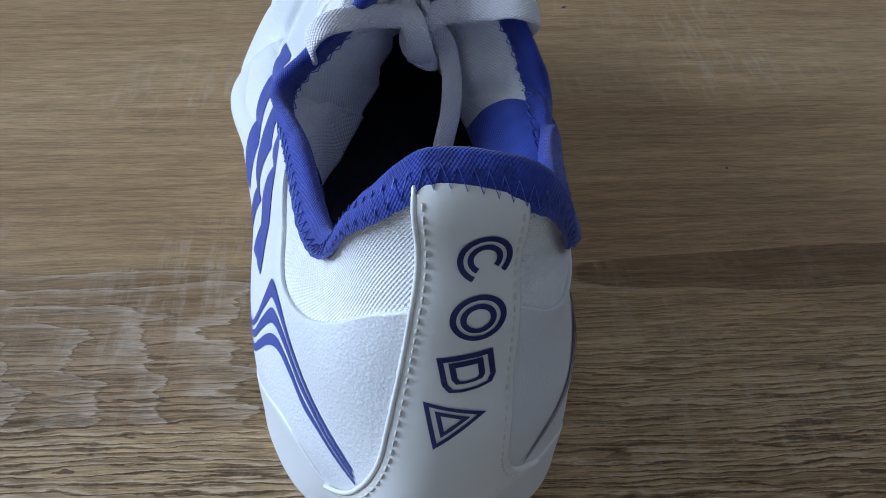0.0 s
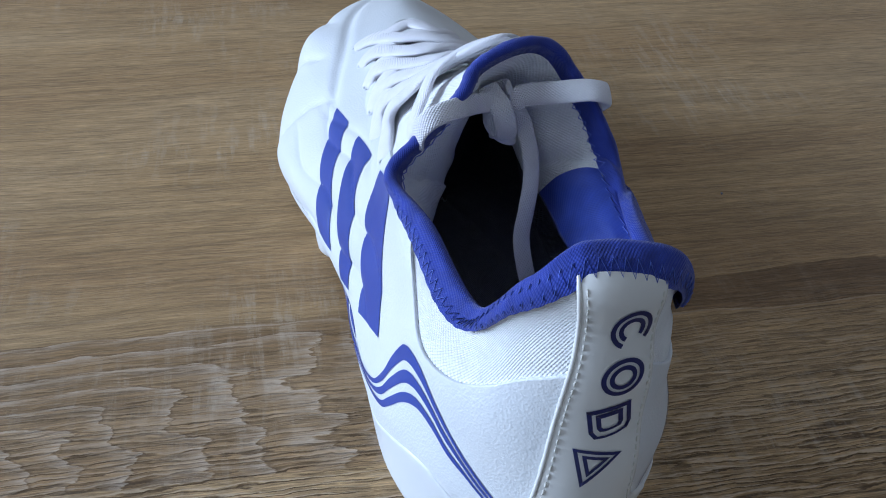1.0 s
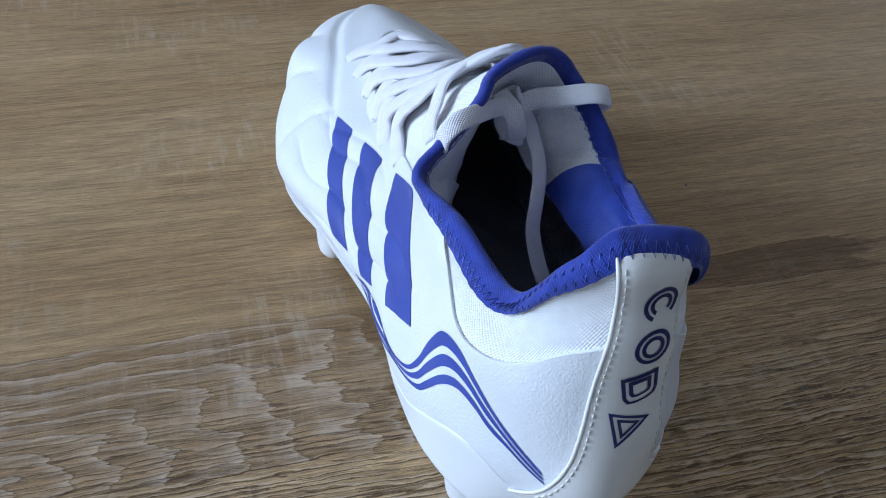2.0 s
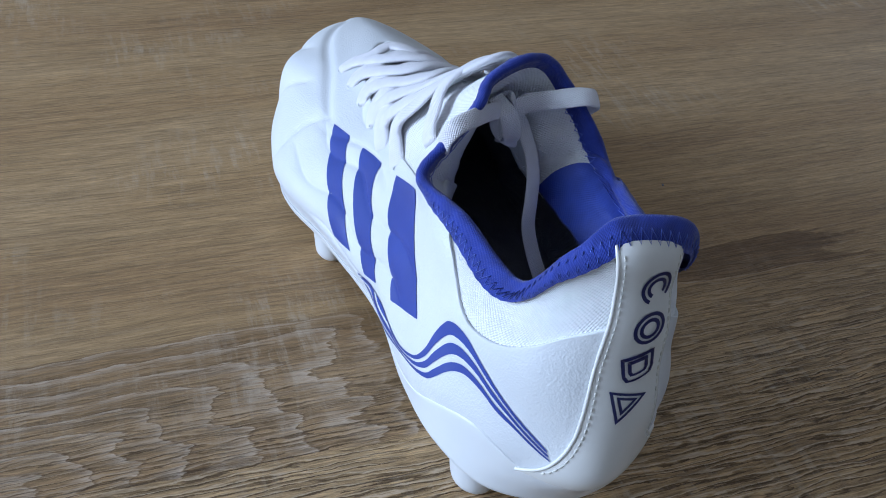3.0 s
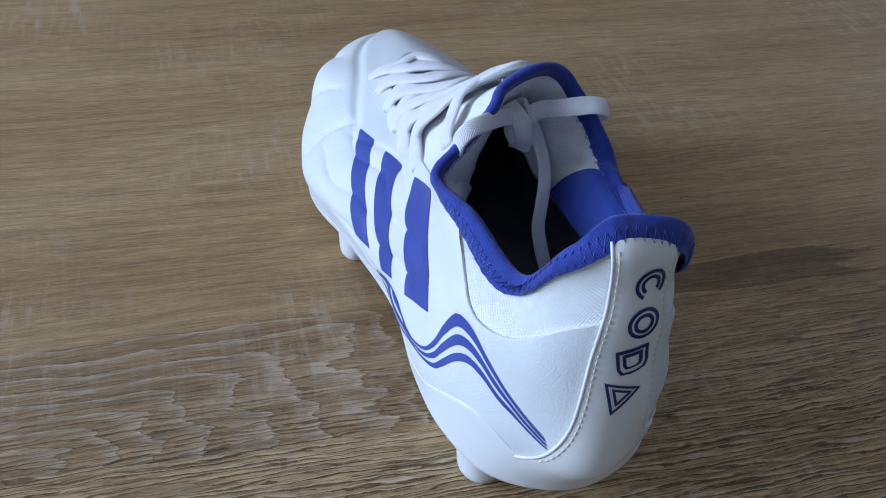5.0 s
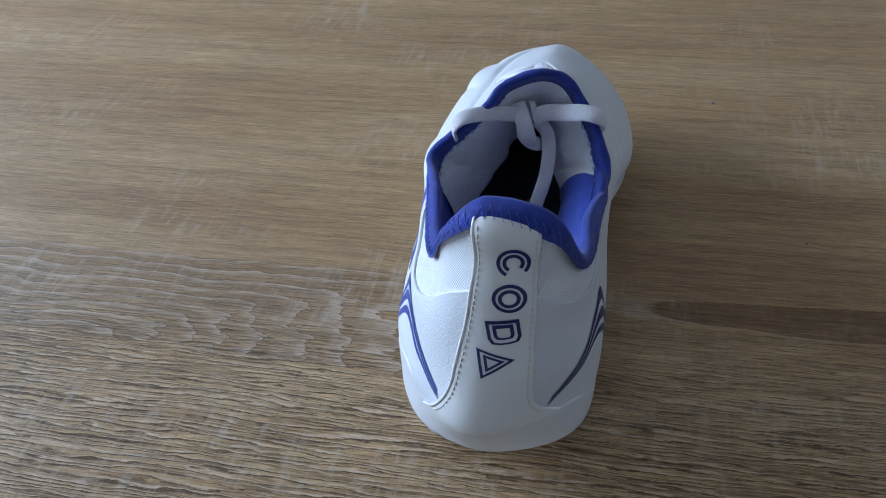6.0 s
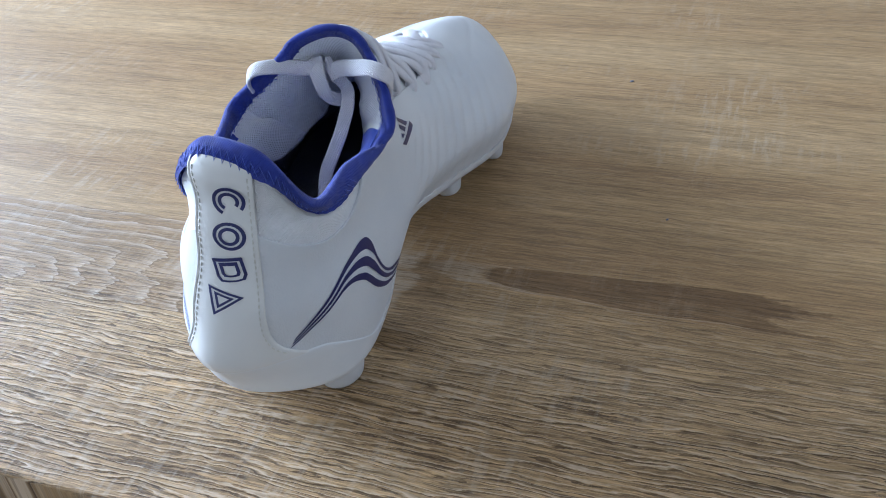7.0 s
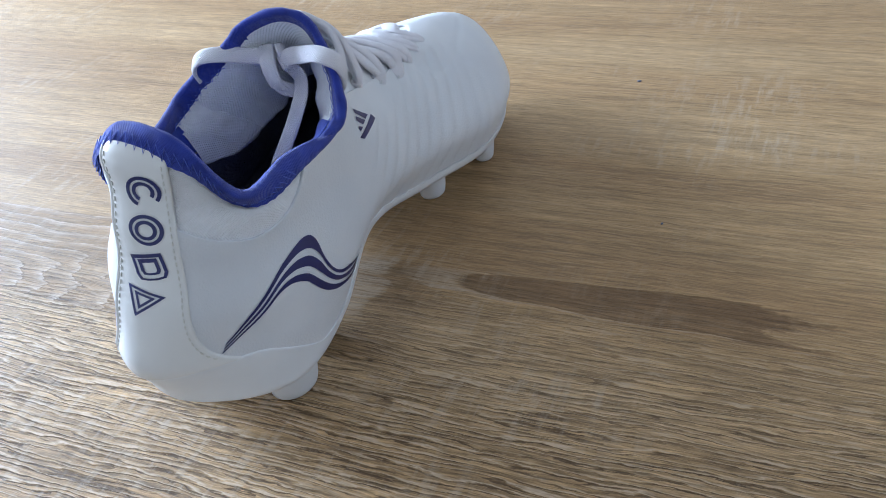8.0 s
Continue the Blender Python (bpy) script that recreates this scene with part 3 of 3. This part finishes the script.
heel_mark([arc(1.0, .22, -52, 232), arc(.64, .22, -50, 230)], (-.0030, .0983), .0096, .0096)
heel_mark([arc(1.0, .22, 0, 360, 56), arc(.64, .22, 0, 360, 56)], (-.0041, .0868), .0097, .0094)
bowl = [(1, .9), (1, -.5), (.8, -.9), (.3, -1), (-.3, -1), (-.8, -.9), (-1, -.5), (-1, .9)]
heel_mark([outline(bowl, .21), outline([(x * .62, y * .62) for x, y in bowl], .36)], (-.0055, .0752), .0100, .0088)
point = [(1, 0), (-1, 1), (-1, -1)]
heel_mark([outline(point, .24), outline([(x * .56 - .12, y * .56) for x, y in point], .42)], (-.0073, .0650), .0108, .0098)

# ---- the plate under the boot and its studs ----
cup = curve(US, (0, .145), (.76, .145), (.95, .145), (1.3, .19), (1.6, .21), (1.85, .195), (2.2, .15), (2.6, .085), (3.1, .03), (3.7, -.018), (13.2, -.018), (13.6, .0), (14.1, .08), (14.6, .14), (15.2, .145))
rows = [skin(US, cup, -.0006), skin(US, cup, .0001)] + [skin(US, cup * k - .02 * (1 - k), .0003) for k in np.linspace(.96, 0, 20)]
rim = surface(US, -.02, .0002)
mid = np.array([-.016, .14, 0])
for k, drop in ((.998, .0015), (.985, .003), (.96, .004), (.8, .0042), (.5, .0042), (.2, .0042), (.02, .0042)):
    rows.append((rim - mid) * [k, k, 0] + mid + rim * [0, 0, 1] - [0, 0, drop])
plate = sheet("sole_plate", rows, PLATE, boot, "glossy white moulded plastic", closed=True, flip=not FRONT)


def stud(x, y, top, wide, long_, turn):
    rows = []
    for z, k in ((top, 1.35), (top * .8, 1.12), (top * .5, 1.0), (.004, .90), (.0015, .84), (.0004, .74), (0, .60), (0, .01)):
        ring = []
        for a in np.linspace(0, 2 * math.pi, 24, endpoint=False):
            px, py = wide * k * math.cos(a), long_ * k * math.sin(a)
            ring.append((x + px * math.cos(turn) - py * math.sin(turn), y + px * math.sin(turn) + py * math.cos(turn), z))
        rows.append(ring)
    sheet("stud", rows, PLATE, plate, closed=True, flip=True)


for x, y, top, w, l, turn in ((-.0345, .0370, .025, .0076, .0095, .3), (-.0365, .063, .025, .0065, .008, 0), (.0065, .0425, .027, .0090, .0110, -.2),
                              (.003, .068, .026, .0060, .0075, 0), (-.0535, .160, .025, .0068, .0085, .2), (-.0560, .204, .022, .0065, .008, -.2),
                              (.004, .176, .026, .0064, .008, -.2), (.0155, .2135, .022, .0056, .0072, .2), (-.034, .240, .021, .006, .007, -.6),
                              (-.008, .243, .021, .006, .007, .6)):
    stud(x, y, top, w, l, turn)

# ---- the collar: binding, linings, insole ----
rimline = base_surface(US, 1.0)
vdir = rimline - base_surface(US, .95)
vdir /= np.linalg.norm(vdir, axis=1, keepdims=True)
ndir = SIGN * normals(US, .97)
for _ in range(12):
    vdir = (np.roll(vdir, 1, 0) + 2 * vdir + np.roll(vdir, -1, 0)) / 4
    ndir = (np.roll(ndir, 1, 0) + 2 * ndir + np.roll(ndir, -1, 0)) / 4
vdir /= np.linalg.norm(vdir, axis=1, keepdims=True)
ndir -= vdir * (ndir * vdir).sum(axis=1, keepdims=True)
ndir /= np.linalg.norm(ndir, axis=1, keepdims=True)
DOWN = np.linspace(1, .02, 150)


def below(u, depth):
    """The v that lies so many metres below the rim."""
    line = base_surface(np.asarray(u)[:, None], DOWN[None])
    run = np.concatenate([np.zeros((len(u), 1)), np.cumsum(np.linalg.norm(np.diff(line, axis=1), axis=2), axis=1)], axis=1)
    return np.array([np.interp(d, r, DOWN) for d, r in zip(np.broadcast_to(depth, len(u)), run)])


PADDING = [(0, .007), (1, .006), (2, .006), (3.3, .0085), (3.8, .0125), (4.4, .0148), (5.5, .0135), (8, .008), (10, .010), (11.3, .013), (12.6, .013), (13.4, .010), (14.2, .006), (16, .007)]


def padded(u, k):
    """How far the padded collar swells inwards, k of the way down its lining."""
    return np.interp(np.mod(u, NU), *zip(*PADDING)) * np.clip(k, 0, 1) ** .75


band = curve(US, (0, .0078), (1, .0085), (2, .0088), (3.0, .0058), (4, .0038), (6, .0032), (10, .0032), (12, .0045), (13, .0065), (14, .0085), (15, .0080))[:, None]
inside = curve(US, (0, .011), (2, .010), (2.8, .0080), (3.4, .0062), (4, .0056), (6, .0046), (8, .0040), (10, .0050), (11.8, .0058), (12.6, .0070), (13.3, .0085), (14, .010))[:, None]
thick = (curve(US, (0, .0016), (1.4, .0013), (2.5, .0018), (3.6, .0016), (8, .0015), (12, .0016), (13.3, .0022)) + .00012 * np.sin(US * 5.1) + .00006 * np.sin(US * 11.7))[:, None]
ring = []
for k in np.linspace(0, 1, 9):
    v = below(US, (band[:, 0] + .00012 * np.sin(US * 40)) * (1 - k))
    ring.append(surface(US, v, thick[:, 0] * (.30 + .70 * min(1, 2.2 * k)) + .00005 * np.sin(US * 27 + 5 * k)))
for ang in np.linspace(.25, math.pi - .25, 9):
    ring.append(rimline + ndir * thick * math.cos(ang) + vdir * (thick * .9) * math.sin(ang))
for k in np.linspace(.1, 1, 9):
    v = below(US, (inside[:, 0] + .0003 * np.sin(US * 15) + .0004 * np.sin(US * 31 + 1)) * k)
    ring.append(surface(US, v, -(thick[:, 0] + .14 * padded(US, k * .5) + .0008 * k)))
binding = sheet("collar_binding", ring, BLUE, boot, "stretchy blue jersey binding", closed=True, flip=FRONT)


def zigzag(name, low, high, step, side, k0, k1):
    """Zigzag thread on the band of the binding, with a turn every step metres."""
    us = np.linspace(low, high, 900)
    reach = np.interp(np.mod(us, NU), US, (band if side > 0 else inside)[:, 0], period=NU)
    swell = np.interp(np.mod(us, NU), US, thick[:, 0], period=NU)
    line = surface(us, below(us, reach * .6))
    run = np.concatenate([[0], np.cumsum(np.linalg.norm(np.diff(line, axis=0), axis=1))])
    pick = np.interp(np.arange(0, run[-1], step), run, us)
    reach, swell = np.interp(pick, us, reach), np.interp(pick, us, swell)
    k = np.where(np.arange(len(pick)) % 2, k0, k1)
    out = swell * (.30 + .70 * np.minimum(1, 2.2 * (1 - k))) + .00034 if side > 0 else -(swell + .0008 * k + .0005 + .14 * padded(pick, k * .5))
    tube(name, surface(pick, below(pick, reach * k), out), .00015, BLUE_THREAD, binding, "shiny blue zigzag thread", n=0, sides=5)


zigzag("zigzag_stitching", -2.8, 3.4, .0013, 1, .36, .86)
zigzag("zigzag_stitching", 3.3, 5.6, .0018, -1, .45, .80)
zigzag("zigzag_stitching", 9.8, 12.9, .0018, -1, .45, .80)


WHITE_DEPTH = [(3.3, .017), (4.3, .023), (5, .028), (6.5, .036), (8, .040), (10, .026), (11.2, .021), (12.4, .019)]
BLUE_DEPTH = [(11.9, .018), (12.6, .017), (14, .022), (16, .032), (18, .024), (19.2, .022), (20.4, .022)]
def lining(name, low, high, depth, gap, material, label):
    """A lining over the padding inside the rim, from one station to another."""
    us = np.linspace(low, high, 200)
    deep = np.interp(us, *zip(*depth))
    top = np.interp(np.mod(us, NU), US, inside[:, 0], period=NU) - .0016
    rows = []
    for k in np.linspace(0, 1, 24):
        v = below(us, top + (deep + .003 - top) * k + .0003 * np.sin(us * 17) * k)
        rows.append(surface(us, v, -(gap + padded(us, k) + .0005 * np.sin(us * 5 + 6 * k) * k)))
    v = below(us, .003 + deep)
    rows += [surface(us, v, -(gap + padded(us, 1.0) - .001)), surface(us, v, -(gap + padded(us, 1.0) * .5))]
    return sheet(name, rows, material, boot, label, flip=FRONT)


lining("tongue_lining", 3.35, 12.2, WHITE_DEPTH, .0028, KNIT, "white ribbed lining of tongue and collar")
lining("heel_lining", 12.05, 19.4, BLUE_DEPTH, .0032, BLUE_LINING, "satin blue heel lining")
reach = np.where((US > 3.3) & (US < 12.2), np.interp(US, *zip(*WHITE_DEPTH)), np.interp(np.where(US < 8, US + NU, US), *zip(*BLUE_DEPTH)))
start = below(US, reach - .002)
rows = [surface(US, start * (1 - k) + .05 * k, -.0046 - .5 * padded(US, 1.0) * (1 - k) - .002 * k) for k in np.linspace(0, 1, 26)]
sheet("inner_sock", rows, NAVY_CLOTH, boot, "dark navy inner sock", closed=True)
rim = surface(US, .12, -.004)
rows = [(rim - mid) * [k, k, 0] + mid + [0, 0, .027] + rim * [0, 0, .25] for k in (1, .85, .6, .3, .02)]
sheet("insole", rows, NAVY_CLOTH, boot, "dark navy insole", closed=True)

# ---- eyelets and laces ----
LEFT_EYES = [(.1157, .0706), (.1340, .0655), (.1520, .0650), (.1700, .0636), (.1870, .0620), (.2030, .0605)]
RIGHT_EYES = [(.1199, .0816), (.1390, .0742), (.1544, .0693), (.1700, .0690), (.1857, .0679), (.1991, .0661)]
left_eyes = base_surface(*find(LEFT_EYES, [1, 2], 3.6, 7.6))
right_eyes = base_surface(*find(RIGHT_EYES, [1, 2], 8.4, 12.0))
for row in (left_eyes, right_eyes):
    for e in row:
        turn = np.linspace(0, 2 * math.pi, 14)
        sidex = 1 if e[0] > -.015 else -1
        nrm = np.array([sidex * .55, 0, .83])
        s1 = np.array([0, 1.0, 0])
        s2 = np.cross(nrm, s1)
        tube("eyelet", [e + nrm * -.0001 + .0011 * (s1 * math.cos(a) + s2 * math.sin(a)) for a in turn], .0003, WHITE, upper, n=0, sides=5)


LEFT_UV, RIGHT_UV = np.stack(find(LEFT_EYES, [1, 2], 3.6, 7.6), -1), np.stack(find(RIGHT_EYES, [1, 2], 8.4, 12.0), -1)


def ridge(y):
    """The v at which the middle of the tongue lies at y."""
    v = np.linspace(1, .5, 200)
    return np.interp(y, base_surface(8.0, v)[:, 1], v)


def laid(uvs, lift, n=60):
    """A path over the tongue through the given u and v, and the way out of it."""
    q = spline(uvs, n)
    k = np.sin(np.linspace(0, math.pi, n)) ** .5
    return surface(q[:, 0], q[:, 1], -.0015 + (lift + .0015) * k), SIGN * normals(q[:, 0], q[:, 1])


def lace(a, b, back, lift):
    """A strand from one eyelet to the other, sweeping back over the tongue."""
    v = ridge(back)
    mid = np.array((8.0 - .15 * (a[0] < 8), v))
    path, up = laid([a, a * .52 + mid * .48 + [0, .035], mid, b * .52 + mid * .48 + [0, .035], b], lift)
    sweep("lace", path, up, .0072, .0026, LACE, boot, n=70, square=2.4)


for i in range(5):
    lace(LEFT_UV[i + 1], RIGHT_UV[i], .112 + .0175 * i, .0034 - .0002 * i)
    lace(RIGHT_UV[i + 1], LEFT_UV[i], .118 + .0175 * i, .0022 - .0002 * i)
lace(LEFT_UV[5], RIGHT_UV[5], .200, .0022)
path, up = laid([LEFT_UV[0], (5.6, .72), (6.8, .86), (8.2, .93), (9.6, .90), (10.6, .86)], .0034)
sweep("lace", path, up, .0074, .0024, LACE, boot, n=70, square=2.4)
path, up = laid([RIGHT_UV[0], (10.2, .80), (9.0, .90), (7.6, .92), (6.2, .88), (5.2, .84)], .0042)
sweep("lace", path, up, .0074, .0024, LACE, boot, n=70, square=2.4)

KX, KY, KZ = -.0105, .1010, .0980
sweep("lace", [(-.0352, .0868, .0965), (-.0352, .0848, .1015), (-.0318, .0848, .1052), (-.0255, .0872, .1058), (-.0190, .0925, .1035), (KX, KY - .002, KZ + .002)],
      [(-.8, -.4, .3), (-.6, -.5, .6), (-.3, -.7, .7), (0, -.8, .6), (.1, -.9, .4), (0, -.9, .4)], .0056, .0017, LACE, boot, "strand tied over the collar", n=90)
sweep("lace", [(.0100, .1060, .0890), (.0145, .1010, .0940), (.0172, .0950, .1010), (.0162, .0915, .1048), (.0110, .0915, .1062), (.0040, .0940, .1045), (-.0040, .0985, .1015), (KX + .002, KY - .003, KZ + .001)],
      [(.9, -.1, .4), (.9, -.2, .4), (.8, -.4, .5), (.4, -.6, .7), (.1, -.7, .8), (0, -.9, .5), (0, -.9, .4), (0, -.9, .4)], .0062, .0017, LACE, boot, "strand tied over the collar", n=90)
sweep("lace", [(KX + .003, KY, KZ - .001), (-.0038, .1010, .0925), (-.0024, .0975, .0880), (-.0021, .0932, .0846), (-.0028, .0883, .0794), (-.0046, .0839, .0736), (-.0066, .0785, .0660), (-.0045, .0700, .0540), (.001, .0600, .0420)],
      [(0, -.9, .3), (.1, -.9, .3), (.2, -.9, .3), (.2, -.9, .3), (.2, -.9, .3), (.2, -.9, .3), (.2, -.8, .4), (.1, -.8, .5), (0, -.5, .8)], .0052, .0014, LACE, boot, "loose lace end hanging into the boot", n=80)
# the knot: a strand wrapped round the others
wrap = [(KX + .0034 * math.cos(a) - .001 + .0010 * a / 3, KY - .001 + .0034 * math.sin(a), KZ + .0050 * math.cos(a * .5) - .0008 * a) for a in np.linspace(-.6, 6.6, 12)]
sweep("lace_knot", wrap, [(math.cos(a), math.sin(a), .3) for a in np.linspace(-.6, 6.6, 12)], .0050, .0014, LACE, boot, "tight lace knot", n=70)
sweep("lace_knot", [(KX - .004, KY - .001, KZ + .006), (KX - .001, KY - .0065, KZ + .002), (KX + .001, KY - .0065, KZ - .006), (KX + .0005, KY - .001, KZ - .010)],
      [(0, -.3, 1), (0, -1, .3), (0, -1, -.2), (0, -.6, -.8)], .0060, .0020, LACE, boot, n=40)


# ---- crumbs on the table ----
def crumb(x, y, size, turn):
    bm = bmesh.new()
    bmesh.ops.create_icosphere(bm, subdivisions=1, radius=size)
    for v in bm.verts:
        v.co.x *= 1.5 + .3 * math.sin(v.co.y * 4000)
        v.co.z = max(v.co.z * .55, -size * .3) + size * .3
    bm.transform(pose(x, y, 0, 0, 0, turn))
    tagged(part("crumb", bm, NAVY_CLOTH, smooth=True), "tiny dark crumb lying on the wooden table", "crumb", "crumbs on the table")


crumb(.0705, .3083, .0009, 20)
crumb(.1104, .1733, .0006, 70)
